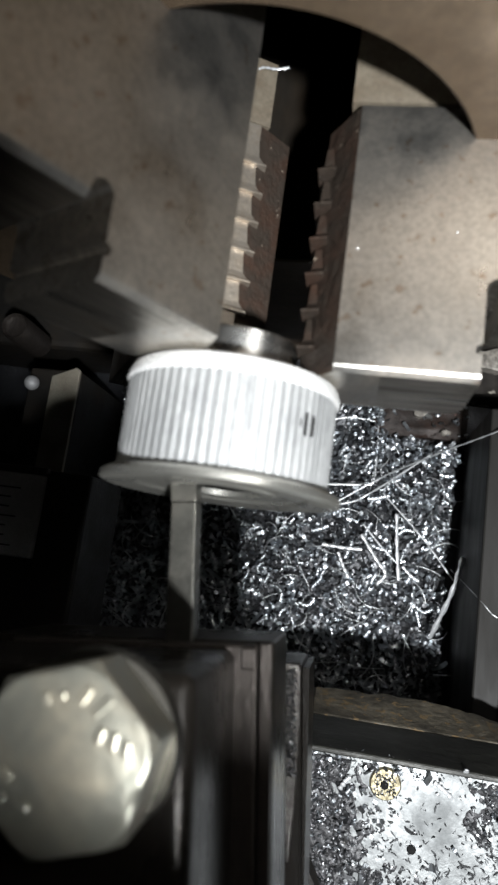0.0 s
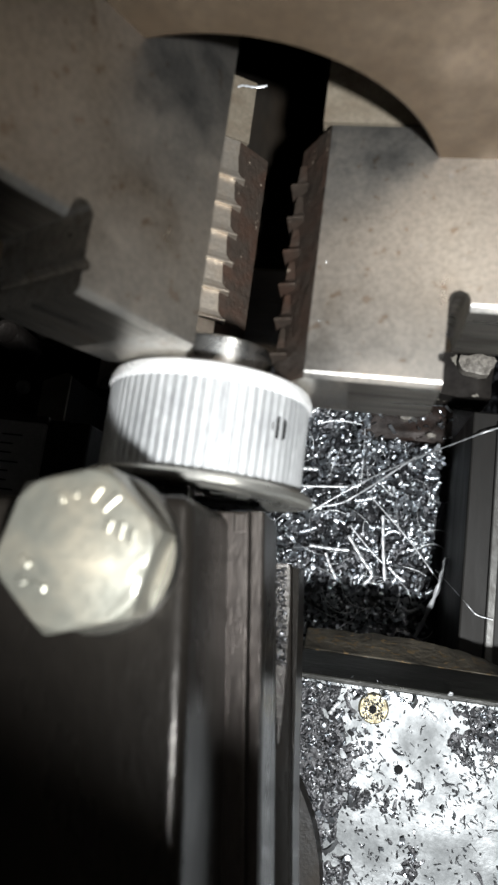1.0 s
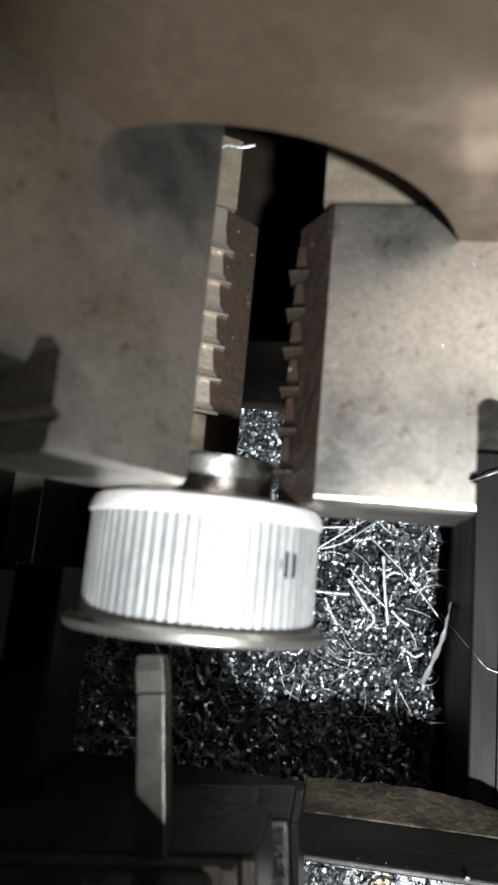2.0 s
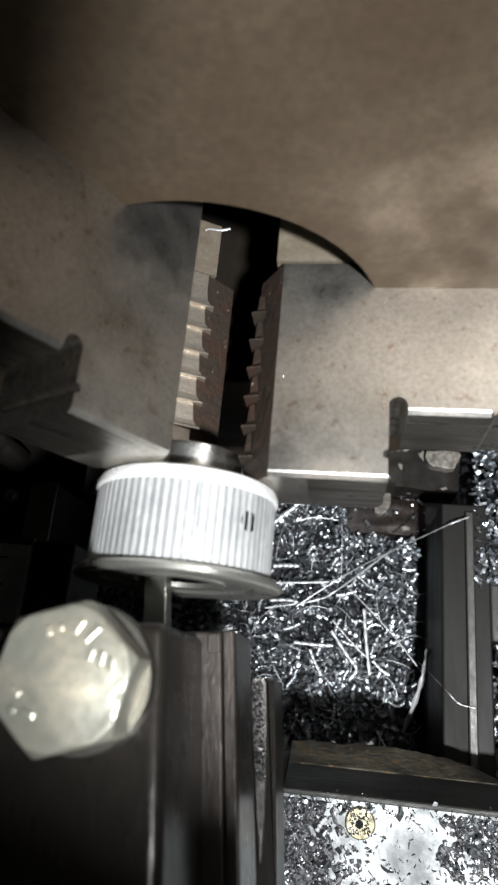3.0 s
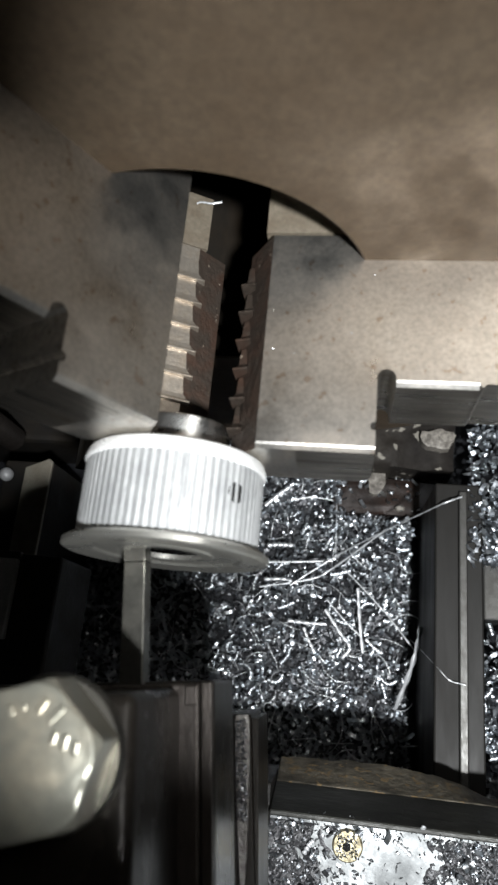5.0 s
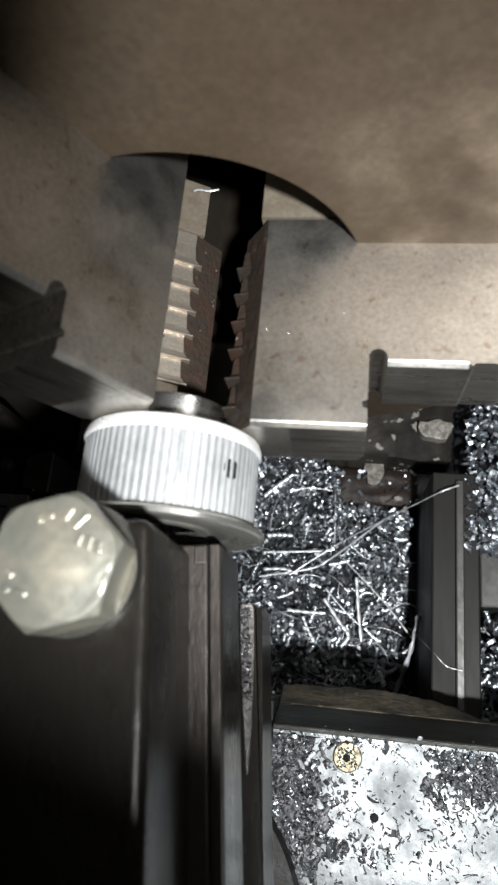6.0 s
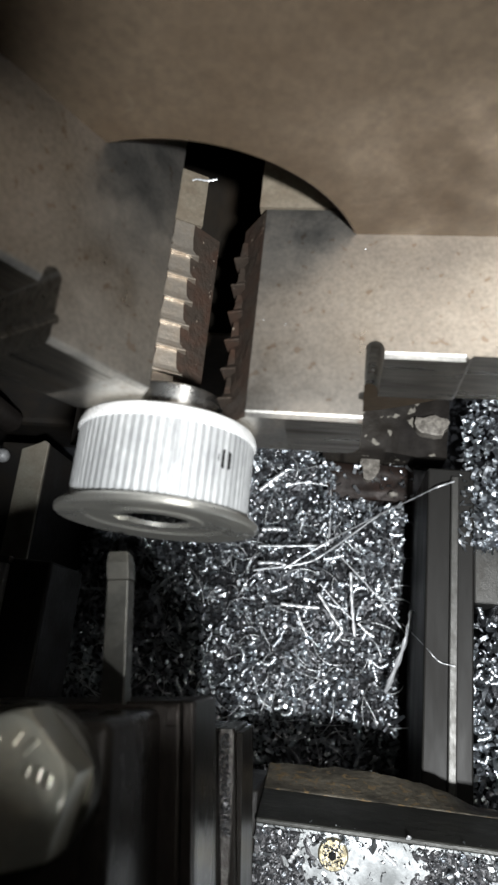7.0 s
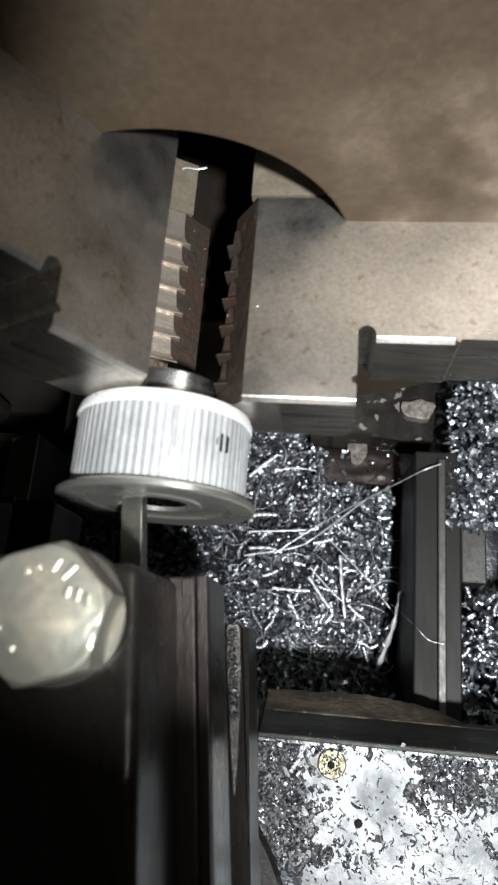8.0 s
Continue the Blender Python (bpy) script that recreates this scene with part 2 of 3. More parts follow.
# ---- pulley ----
def build_pulley():
    pul = empty("timing_pulley", "bright aluminium toothed belt pulley with flanges, held by its hub", "pulley")
    teeth, n = 72, 72 * 8
    shape = (0.0, 0.0, 0.12, 0.5, 0.88, 1.0, 0.88, 0.5)

    def bore(a):
        q = abs((math.degrees(a) % 360) - 180)
        return 0.0105 / math.cos(radians(q)) if q < 17 else 0.0086

    rings = []
    for y in (-0.0160, -0.0158, 0.0028, 0.0030):
        rings.append([((0.0221 - 0.00024 * shape[i % 8]) * math.cos(2 * math.pi * i / n), y, (0.0221 - 0.00024 * shape[i % 8]) * math.sin(2 * math.pi * i / n)) for i in range(n)])
    part("toothed_ring", loft(rings, caps=False), ALU, pul, "axially ribbed silver belt ring", smooth=40)

    def disc(name, prof, label):
        bm = bmesh.new()
        m = 180
        rows = []
        for k in range(m):
            a = 2 * math.pi * k / m
            rows.append([bm.verts.new(((r or bore(a)) * math.cos(a), y, (r or bore(a)) * math.sin(a))) for r, y in prof])
        for k in range(m):
            a, b = rows[k], rows[(k + 1) % m]
            for i in range(len(prof)):
                j = (i + 1) % len(prof)
                bm.faces.new((a[i], a[j], b[j], b[i]))
        return part(name, bm, {"hub": HUBM, "rear_flange": RIM}.get(name, FLANGE), pul, label, smooth=30)

    disc("front_flange", [(0, -0.0170), (0.0112, -0.0170), (0.0117, -0.0166), (0.0180, -0.0167), (0.0186, -0.0172), (0.0243, -0.0178), (0.0249, -0.0174), (0.0249, -0.0163), (0.0238, -0.0155), (0, -0.0158)],
         "flared rim with a turned recess round the bore")
    disc("rear_flange", [(0, 0.0029), (0.0222, 0.0029), (0.0226, 0.0034), (0.0226, 0.0044), (0.0219, 0.0060), (0.0205, 0.0068), (0, 0.0068)], "polished chamfered rear rim")
    disc("hub", [(0, 0.0069), (0.0128, 0.0069), (0.0122, 0.0085), (0.0124, 0.0115), (0.0129, 0.0138), (0.0129, 0.0146), (0.0124, 0.0150), (0, 0.0150)], "polished round clamping hub")
    a = radians(36)
    bm = bmesh.new()
    bmesh.ops.create_cone(bm, cap_ends=True, segments=24, radius1=0.0024, radius2=0.0024, depth=0.0030)
    bmesh.ops.transform(bm, verts=bm.verts, matrix=Matrix.Translation((0.02045 * math.cos(a), -0.0040, 0.02045 * math.sin(a))) @ Matrix.Rotation(math.pi / 2 - a, 4, "Y"))
    part("set_screw", bm, INK, pul, "small dark grub screw between the ribs", smooth=30)
    return pul


# ---- tool post, with its bolt ----
def build_tool_post():
    post = empty("tool_post", "dark oily steel tool holder block with a clamping bolt", "tool post")
    post.matrix_basis = YAW
    bm = box(-0.050, 0.0056, -0.16, -0.0225, 0.0045, 0.0400)
    top = [e for e in bm.edges if all(v.co.z > 0.03 for v in e.verts) or all(v.co.x > 0 and v.co.y > -0.05 for v in e.verts)]
    bmesh.ops.bevel(bm, geom=top, offset=0.0024, segments=5, affect="EDGES", profile=0.5)
    part("holder_block", bm, POST, post, smooth=40)
    part("lower_block", box(-0.046, 0.0127, -0.16, -0.0212, -0.028, 0.0008), BLACK, post, bevel=0.0006)
    part("post_foot", box(-0.044, 0.0085, -0.16, -0.0230, -0.0470, -0.0281), BLACK, post, bevel=0.0006)
    part("ledge_strip", box(-0.040, 0.0099, -0.16, -0.0216, 0.0009, 0.0043), LEDGE, post, "narrow worn rusty steel strip", bevel=0.0006)
    part("edge_strip", box(0.0101, 0.0125, -0.16, -0.0214, 0.0009, 0.0027), LEDGE, post, bevel=0.0003)
    part("stop_pad", box(0.0068, 0.0097, -0.0262, -0.0220, 0.0042, 0.0050), LEDGE, post, "small worn square pad", bevel=0.0004)
    cx, cy = -0.0084, -0.0318
    bm = bmesh.new()
    bmesh.ops.create_cone(bm, cap_ends=True, segments=64, radius1=0.0128, radius2=0.0124, depth=0.0025, matrix=Matrix.Translation((cx, cy, 0.0413)))
    part("washer", bm, BAR, post, "thin round steel washer", smooth=40)
    n, ap, rt = 96, 0.0110, 0.0114
    top, edge, low, rim = [], [], [], []
    for k in range(n):
        a = 2 * math.pi * k / n
        q = (math.degrees(a) - 12 + 30) % 60 - 30
        r = ap / math.cos(radians(30 - abs(q)))
        c, s = math.cos(a), math.sin(a)
        rim.append((cx + (rt - 0.0010) * c, cy + (rt - 0.0010) * s, 0.0521))
        top.append((cx + min(r - 0.0003, rt) * c, cy + min(r - 0.0003, rt) * s, 0.0519))
        edge.append((cx + r * c, cy + r * s, 0.0516 - max(0, r - rt) * 0.75))
        low.append((cx + r * c, cy + r * s, 0.0426))
    bolt = part("hex_bolt", loft([rim, top, edge, low]), ZINC, post, "pale zinc-plated hexagon bolt head with raised marks", smooth=25)
    for ang, rad, turn, half in ((108, 7.6, 20, 0.8), (92, 7.7, 0, 0.6), (70, 8.3, -35, 1.3), (52, 8.3, -48, 1.7), (33, 5.9, -20, 1.0), (21, 7.2, -15, 1.2), (12, 8.6, -10, 1.0),
                                 (195, 7.3, 50, 1.0), (212, 8.7, 40, 0.7), (228, 7.2, 70, 1.2)):
        a = radians(ang)
        bm = box(-0.0006, 0.0006, -half / 1000, half / 1000, -0.0003, 0.0003)
        bmesh.ops.transform(bm, verts=bm.verts, matrix=Matrix.Translation((cx + rad / 1000 * math.cos(a), cy + rad / 1000 * math.sin(a), 0.0521)) @ Matrix.Rotation(radians(turn), 4, "Z"))
        part("raised_mark", bm, ZINC, bolt, bevel=0.00025)
    RIDERS.append(post)


def build_bar():
    bar = empty("slotting_bar", "slim square steel slotting tool bar held in the tool post", "tool bar")

    def ring(x0, x1, y, h, lean=0.0):
        return [(x0, y + lean, h), (x1, y + lean, h), (x1, y, -h), (x0, y, -h)]

    part("shank", loft([ring(-0.0088, -0.0032, -0.0222, 0.0028), ring(-0.0086, -0.0034, 0.0060, 0.0028)]), BAR, bar, bevel=0.0003)
    part("cutting_tip", loft([ring(-0.0087, -0.0033, 0.0061, 0.0028), ring(-0.0090, -0.0036, 0.0100, 0.0028), ring(-0.0087, -0.0040, 0.0122, 0.0022, 0.0006)]), BAR, bar, "ground steel cutting tip", bevel=0.0002)
    bar.matrix_basis = YAW
    RIDERS.append(bar)


# ---- carriage ----
def build_carriage():
    car = empty("lathe_carriage", "dark cast iron lathe carriage with a bright wet saddle plate", "lathe carriage")
    part("saddle_plate", box(0.0185, 0.32, -0.36, -0.0700, -0.170, -0.1440), PLATE, car, "pale wet machined steel plate strewn with chips", bevel=0.0003)
    # rounded iron wiper lip along the front of the plate
    edge = [(0.0185 + 0.0030 * k, -0.0545 + 0.0015 * min(1, k / 10) - 0.0011 * max(0, (k - 18) / 3.3) ** 1.5) for k in range(32)]
    edge = [(x, max(y, -0.0640) + 0.0011 * noise.noise((x * 170, 0.5, 2.2))) for x, y in edge]
    pts = [(0.0185, -0.0700)] + edge + [(0.32, -0.0640), (0.32, -0.0700)]
    low = [(x, y, -0.186) for x, y in pts]
    high = [(x, min(y, -0.0620 + 0.0006 * noise.noise((x * 140, 3.5, 1.2))), -0.1650) for x, y in pts]
    part("wiper_lip", loft([low, high]), LIPM, car, "rust-stained sloping lip along the saddle edge", bevel=0.0008)
    band = [(-0.0705, -0.186), (-0.0622, -0.1645), (-0.0690, -0.1408), (-0.0712, -0.1405), (-0.0712, -0.1436)]
    part("wiper_strip", loft([[(x, y, z) for y, z in band] for x in (0.0185, 0.32)]), STRIPM, car, "dark oily wiper strip", bevel=0.0006)
    gib = [[(x0, y, -0.0484), (x1, y, -0.0484), (x1, y, -0.0470), (x0, y, -0.0470)] for x0, x1, y in ((0.0108, 0.0142, -0.0308), (0.0104, 0.0147, -0.0325), (0.0104, 0.0145, -0.045), (0.0108, 0.0132, -0.066), (0.0112, 0.0118, -0.078))]
    for askew in (part("compound_slide", box(-0.06, 0.0150, -0.36, -0.0308, -0.078, -0.0485), BLACK, car, bevel=0.0008),
                  part("slide_edge", loft([[(0.0151, y, -0.078), (x, y, -0.078), (x, y, -0.0500), (0.0151, y, -0.0500)] for x, y in ((0.0170, -0.0320), (0.0153, -0.095), (0.0152, -0.36))]), BLACK, car, bevel=0.0004),
                  part("slide_base", box(-0.055, 0.0085, -0.36, -0.0585, -0.1360, -0.0782), BLACK, car, bevel=0.0008),
                  part("gib_strip", loft(gib), GIBM, car, "bright chip-strewn gib strip", bevel=0.0003)):
        askew.matrix_basis = YAW
    bm = bmesh.new()
    bmesh.ops.create_cone(bm, cap_ends=True, segments=128, radius1=0.075, radius2=0.074, depth=0.008, matrix=Matrix.Translation((-0.038, -0.150, -0.1395)))
    part("swivel_base", bm, CAST, car, "round graduated swivel base", smooth=40)
    part("saddle_bridge", box(-0.40, 0.0183, -0.36, -0.060, -0.20, -0.1445), CAST, car, bevel=0.001)
    part("saddle_wing", box(-0.40, -0.0880, -0.0596, 0.0245, -0.19, -0.1475), CAST, car, bevel=0.0015)
    scale = part("scale_plate", box(-0.40, -0.1080, -0.0150, 0.0215, -0.1473, -0.1435), GREYP, car, "grey plate with short black graduation marks", bevel=0.0008)
    part("scale_edge", box(-0.40, -0.1072, 0.0217, 0.0250, -0.1474, -0.1438), LEDGE, car, "worn pale edge of the saddle wing", bevel=0.0006)
    for k in range(7):
        w = 0.010 if k % 3 == 0 else 0.006
        part("graduation", box(-0.128, -0.128 + w, 0.0145 - 0.0042 * k, 0.0151 - 0.0042 * k, -0.1434, -0.1432), INK, scale)
    bm = bmesh.new()
    bmesh.ops.create_cone(bm, cap_ends=True, segments=40, radius1=0.0060, radius2=0.0053, depth=0.0016, matrix=Matrix.Translation((0.0497, -0.0790, -0.1432)))
    screw = part("plate_screw", bm, BRASS, car, "round brass screw clogged with chips", smooth=40)
    bm = bmesh.new()
    bmesh.ops.create_cone(bm, cap_ends=True, segments=6, radius1=0.0019, radius2=0.0014, depth=0.0006, matrix=Matrix.Translation((0.0494, -0.0793, -0.1423)))
    part("socket", bm, INK, screw, "dark clogged socket")
    bm = bmesh.new()
    bmesh.ops.create_cone(bm, cap_ends=True, segments=9, radius1=0.0019, radius2=0.0014, depth=0.0006, matrix=Matrix.Translation((0.0612, -0.1000, -0.1438)))
    part("oil_hole", bm, INK, car, "small dark oil hole", smooth=40)
    RIDERS.append(car)


# ---- bed, tray ----
def lumpy(x0, x1, y0, y1, z0, z1, rise, seed, n=26):
    """A rough casting: a block whose top is uneven."""
    bm = bmesh.new()
    top = []
    for j in range(n):
        for i in range(n):
            x, y = x0 + (x1 - x0) * i / (n - 1), y0 + (y1 - y0) * j / (n - 1)
            edge = min(i, j, n - 1 - i, n - 1 - j) / 3
            h = rise * (noise.noise((x * 45, y * 45, seed)) + 0.5 * noise.noise((x * 110, y * 110, seed))) - rise * 0.8 * max(0, 1 - edge)
            top.append(bm.verts.new((x, y, z1 + h)))
    for j in range(n - 1):
        for i in range(n - 1):
            bm.faces.new((top[j * n + i], top[j * n + i + 1], top[(j + 1) * n + i + 1], top[(j + 1) * n + i]))
    rim = [top[i] for i in range(n)] + [top[j * n + n - 1] for j in range(1, n)] + [top[(n - 1) * n + i] for i in range(n - 2, -1, -1)] + [top[j * n] for j in range(n - 2, 0, -1)]
    low = [bm.verts.new((v.co.x, v.co.y, z0)) for v in rim]
    for k in range(len(rim)):
        m = (k + 1) % len(rim)
        bm.faces.new((rim[k], low[k], low[m], rim[m]))
    bm.faces.new(low[::-1])
    return bm


def build_bed():
    bed = empty("lathe_bed", "dark gap-bed lathe ways with a bright worn edge", "lathe bed")
    rail = part("bed_way", box(0.0915, 0.1165, -0.8, 0.0645, -0.30, -0.2150), WAY, bed, "oily grey ground bed way", bevel=0.001)
    part("way_edge", box(0.1036, 0.1082, -0.8, 0.0600, -0.2148, -0.2125), RIDGE, rail, "narrow bright worn ridge", bevel=0.0008)
    rail = part("bed_way", box(-0.1640, -0.1328, -0.8, 0.0645, -0.30, -0.2172), CAST, bed, "oily black bed way", bevel=0.001)
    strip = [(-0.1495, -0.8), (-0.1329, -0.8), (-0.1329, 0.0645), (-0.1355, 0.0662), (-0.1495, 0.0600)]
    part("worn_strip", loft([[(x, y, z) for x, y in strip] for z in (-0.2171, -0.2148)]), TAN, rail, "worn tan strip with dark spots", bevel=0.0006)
    part("outer_way", box(0.152, 0.19, -0.8, 0.02, -0.32, -0.2350), WAY, bed, bevel=0.001)
    part("outer_way", box(-0.24, -0.195, -0.8, 0.02, -0.32, -0.2350), WAY, bed, bevel=0.001)
    part("web_block", box(0.1195, 0.1335, -0.006, 0.028, -0.32, -0.2310), RIDGE, bed, "grey worn block between the ways", bevel=0.001)
    part("cross_web", lumpy(0.034, 0.0912, 0.062, 0.086, -0.34, -0.2880, 0.003, 7.7, 16), WEB, bed, "reddish brown cast cross web", smooth=60)
    part("gap_casting", lumpy(0.030, 0.110, 0.088, 0.19, -0.34, -0.262, 0.006, 3.3), PAINT, bed, "mottled dirty painted casting in the bed gap", smooth=60)
    part("gap_casting", box(-0.25, -0.08, 0.088, 0.16, -0.34, -0.2500), CAST, bed, bevel=0.004)
    for x, y, z, a, b, seed in ((0.098, 0.105, -0.2555, 0.0115, 0.0060, 1), (0.0625, 0.0850, -0.2840, 0.0070, 0.0095, 2), (0.078, 0.0655, -0.2855, 0.0030, 0.0018, 3)):
        rim = [(1 + 0.45 * noise.noise((math.cos(k * 0.35) * 1.6, math.sin(k * 0.35) * 1.6, seed * 3.1)), k * 0.35) for k in range(18)]
        part("paint_flake", loft([[(x + a * f * r * math.cos(t), y + b * f * r * math.sin(t), z + h) for r, t in rim] for f, h in ((1.0, -0.008), (1.0, 0.0), (0.8, 0.0006))]), FLAKE, bed, "flaking dirty white paint", smooth=50)
    cup = turned([(0.0, 0.0), (0.0078, 0.0), (0.0080, 0.030), (0.0072, 0.0320), (0.0060, 0.0300), (0.0, 0.028)], 48)
    bmesh.ops.remove_doubles(cup, verts=cup.verts, dist=1e-6)
    bmesh.ops.transform(cup, verts=cup.verts, matrix=Matrix.Translation((-0.170, 0.083, -0.232)) @ Matrix.Rotation(math.pi / 2, 4, "X"))
    part("oil_cup", cup, LEDGE, bed, "round black oil cup with a worn rim", smooth=40)
    bm = bmesh.new()
    bmesh.ops.create_uvsphere(bm, u_segments=24, v_segments=14, radius=0.0042, matrix=Matrix.Translation((-0.1600, 0.0545, -0.2135)))
    part("oil_nipple", bm, GREYP, bed, "small pale round oil nipple", smooth=60)
    head = tagged(part("headstock", box(-0.3, 0.3, 0.185, 0.6, -0.34, 0.25), CAST, None, bevel=0.01), "dark cast iron headstock casting behind the chuck", "headstock")
    return bed


def swarf(name, count, area, zf, size, mat, label, seed, keep=None, slim=1.0):
    """Loose curled chips, each a bent little ribbon with its own turn."""
    rng = np.random.default_rng(seed)
    verts, faces = [], []
    while count > 0:
        x, y = rng.uniform(area[0], area[1]), rng.uniform(area[2], area[3])
        if keep and rng.random() > keep(x, y):
            count -= 1
            continue
        count -= 1
        L = rng.uniform(*size) * (2.2 if rng.random() < 0.06 else 1)
        w = min(0.0022, L * rng.uniform(0.14, 0.45) * slim)
        curl = rng.uniform(0.3, 4.2)
        if rng.random() < 0.25:
            L, curl = rng.uniform(0.5, 0.75) * size[0] + min(0.001, size[0]), rng.uniform(0.1, 0.8)
            w = L * rng.uniform(0.5, 0.9) * slim
        nseg = 5
        q = Euler((rng.uniform(-0.9, 0.9), rng.uniform(-0.9, 0.9), rng.uniform(0, 6.3))).to_matrix()
        base = len(verts)
        twist = rng.uniform(-0.6, 0.6) * w
        for k in range(nseg + 1):
            a = curl * (k / nseg - 0.5)
            R = L / curl
            px, pz = R * math.sin(a), R * (1 - math.cos(a))
            for s in (-0.5, 0.5):
                v = q @ Vector((px, s * w + twist * (k / nseg), pz))
                verts.append((x + v.x, y + v.y, zf(x, y) + v.z + 0.25 * L * rng.random()))
        for k in range(nseg):
            i = base + 2 * k
            faces.append((i, i + 1, i + 3, i + 2))
    me = bpy.data.meshes.new(name)
    me.from_pydata(verts, [], faces)
    me.materials.append(mat)
    me.shade_smooth()
    return tagged(new(name, me), label, "metal chips", kind="stuff")


def bed_height(x, y):
    h = 0.010 * noise.noise((x * 14, y * 14, 1.7)) + 0.005 * noise.noise((x * 45, y * 45, 4.2))
    return -0.300 + h + 0.02 * max(0, min(1, (x - 0.118) / 0.02))


def film(x, y):
    """How thickly oily fines cover the saddle plate at a place."""
    rough = 0.45 * noise.noise((x * 55, y * 55, 5.5)) + 0.55 * noise.noise((x * 160, y * 160, 2.5)) + 0.6 * noise.noise((x * 400, y * 400, 1.5))
    left = 0.85 - (x - 0.0185) / 0.036 - 0.12 * max(0, (y + 0.085) / 0.01)
    right = (x - 0.087) * 9 + 0.9 * noise.noise((x * 26, y * 26, 6.1)) - 0.15
    return max(left, min(0.5, right)) + rough * 0.6 - 0.05


def build_tray():
    n = 110
    xs, ys = np.linspace(-0.42, 0.42, n), np.linspace(-0.5, 0.24, n)
    verts = [(x, y, bed_height(x, y) - 0.003) for y in ys for x in xs]
    faces = [(j * n + i, j * n + i + 1, (j + 1) * n + i + 1, (j + 1) * n + i) for j in range(n - 1) for i in range(n - 1)]
    me = bpy.data.meshes.new("chip_tray")
    me.from_pydata(verts, [], faces)
    me.materials.append(DIRT)
    me.shade_smooth()
    tagged(new("ground", me), "oily chip tray bottom packed with fine swarf", "chip tray", kind="structure")
    swarf("swarf_heap", 7500, (-0.135, 0.086, -0.13, 0.110), lambda x, y: bed_height(x, y) - 0.001, (0.0028, 0.0075), DARKCHIP, "dark oily chips deep in the tray", 4)
    swarf("swarf_heap", 8200, (-0.135, 0.086, -0.13, 0.110), lambda x, y: bed_height(x, y) + 0.002 + 0.003 * noise.noise((x * 120, y * 120, 8)), (0.0026, 0.0078), CHIP, "heap of bright curled steel chips in the tray", 3,
          keep=lambda x, y: 0.35 + 0.9 * (noise.noise((x * 75, y * 75, 3.3)) > -0.12))
    coils(300, (-0.13, 0.084, -0.12, 0.075), bed_height, 61, "bright ribbed coils of swarf in the chip heap")
    coils(40, (0.119, 0.150, -0.10, -0.012), lambda x, y: bed_height(x, y) + 0.056, 62, "bright ribbed coils caught between the bed ways")
    swarf("swarf_heap", 2400, (0.117, 0.152, -0.13, 0.12), lambda x, y: bed_height(x, y) + 0.052 + 0.02 * noise.noise((x * 30, y * 30, 9)), (0.0035, 0.0085), CHIP,
          "curled bright chips caught between the bed ways", 5, keep=lambda x, y: 0.0 if -0.012 < y < 0.022 else 0.35 + 0.65 * (noise.noise((x * 22, y * 22, 2.0)) > -0.15))
    swarf("swarf_heap", 420, (0.1085, 0.150, 0.020, 0.066), lambda x, y: -0.214, (0.003, 0.0075), CHIP, "curled chips piled over the end of the bed way", 33, keep=lambda x, y: min(1, 0.3 + (x - 0.1085) / 0.02))

    swarf("swarf_heap", 420, (0.030, 0.0905, 0.046, 0.084), lambda x, y: -0.286, (0.003, 0.007), CHIP, "loose chips spilled over the cross web", 31,
          keep=lambda x, y: 0.9 if y < 0.058 or x < 0.042 else 0.12)
    wires(230, (-0.12, 0.088, -0.11, 0.085), 21)

    n, m = 250, 220
    xs, ys = np.linspace(0.0188, 0.150, n), np.linspace(-0.22, -0.0728, m)
    verts = [(x, y, -0.1442 + 0.0010 * max(-0.4, min(1, 2.2 * film(x, y))) + 0.0004 * noise.noise((x * 420, y * 420, 3.1))) for y in ys for x in xs]
    faces = [(b * n + a, b * n + a + 1, (b + 1) * n + a + 1, (b + 1) * n + a) for b in range(m - 1) for a in range(n - 1)]
    me = bpy.data.meshes.new("oil_sludge")
    me.from_pydata([tuple(map(float, v)) for v in verts], [], faces)
    me.materials.append(SLUDGE)
    me.shade_smooth()
    RIDERS.append(tagged(new("oil_sludge", me), "dark oily sludge of fine chips on the saddle plate", "oil sludge", kind="stuff"))

    def lie(x, y):
        return -0.1442 + 0.0010 * max(0.2, min(1, 2.2 * film(x, y)))

    for count, size, mat, seed, thin in ((13000, (0.0008, 0.0026), DARKCHIP, 8, 0.04), (1700, (0.0012, 0.0032), CHIP, 14, 0.03), (260, (0.003, 0.006), CHIP, 15, 0.10)):
        RIDERS.append(swarf("saddle_chips", count, (0.0190, 0.135, -0.20, -0.0735), lie, size, mat, "oily chips strewn over the saddle plate", seed,
                            keep=lambda x, y: max(thin, min(1, 0.25 + 2.5 * film(x, y)))))
    def fleck(x, y):
        near = noise.noise((x * 38, y * 38, 4.4)) + 0.5 * noise.noise((x * 130, y * 130, 7.4)) + 3.0 * (x - 0.080)
        return max(0.07, min(0.95, 0.1 + 1.5 * near))

    RIDERS.append(swarf("saddle_chips", 5200, (0.030, 0.150, -0.20, -0.0735), lambda x, y: -0.1438, (0.0010, 0.0038), FLECK, "grey curled flecks of swarf on the saddle plate", 52, keep=fleck, slim=0.5))
    RIDERS.append(swarf("saddle_chips", 260, (0.020, 0.150, -0.0745, -0.0690), lambda x, y: -0.1420 - 0.2 * max(0, y + 0.072), (0.0010, 0.0026), CHIP, "chips caught along the edge of the saddle plate", 53))
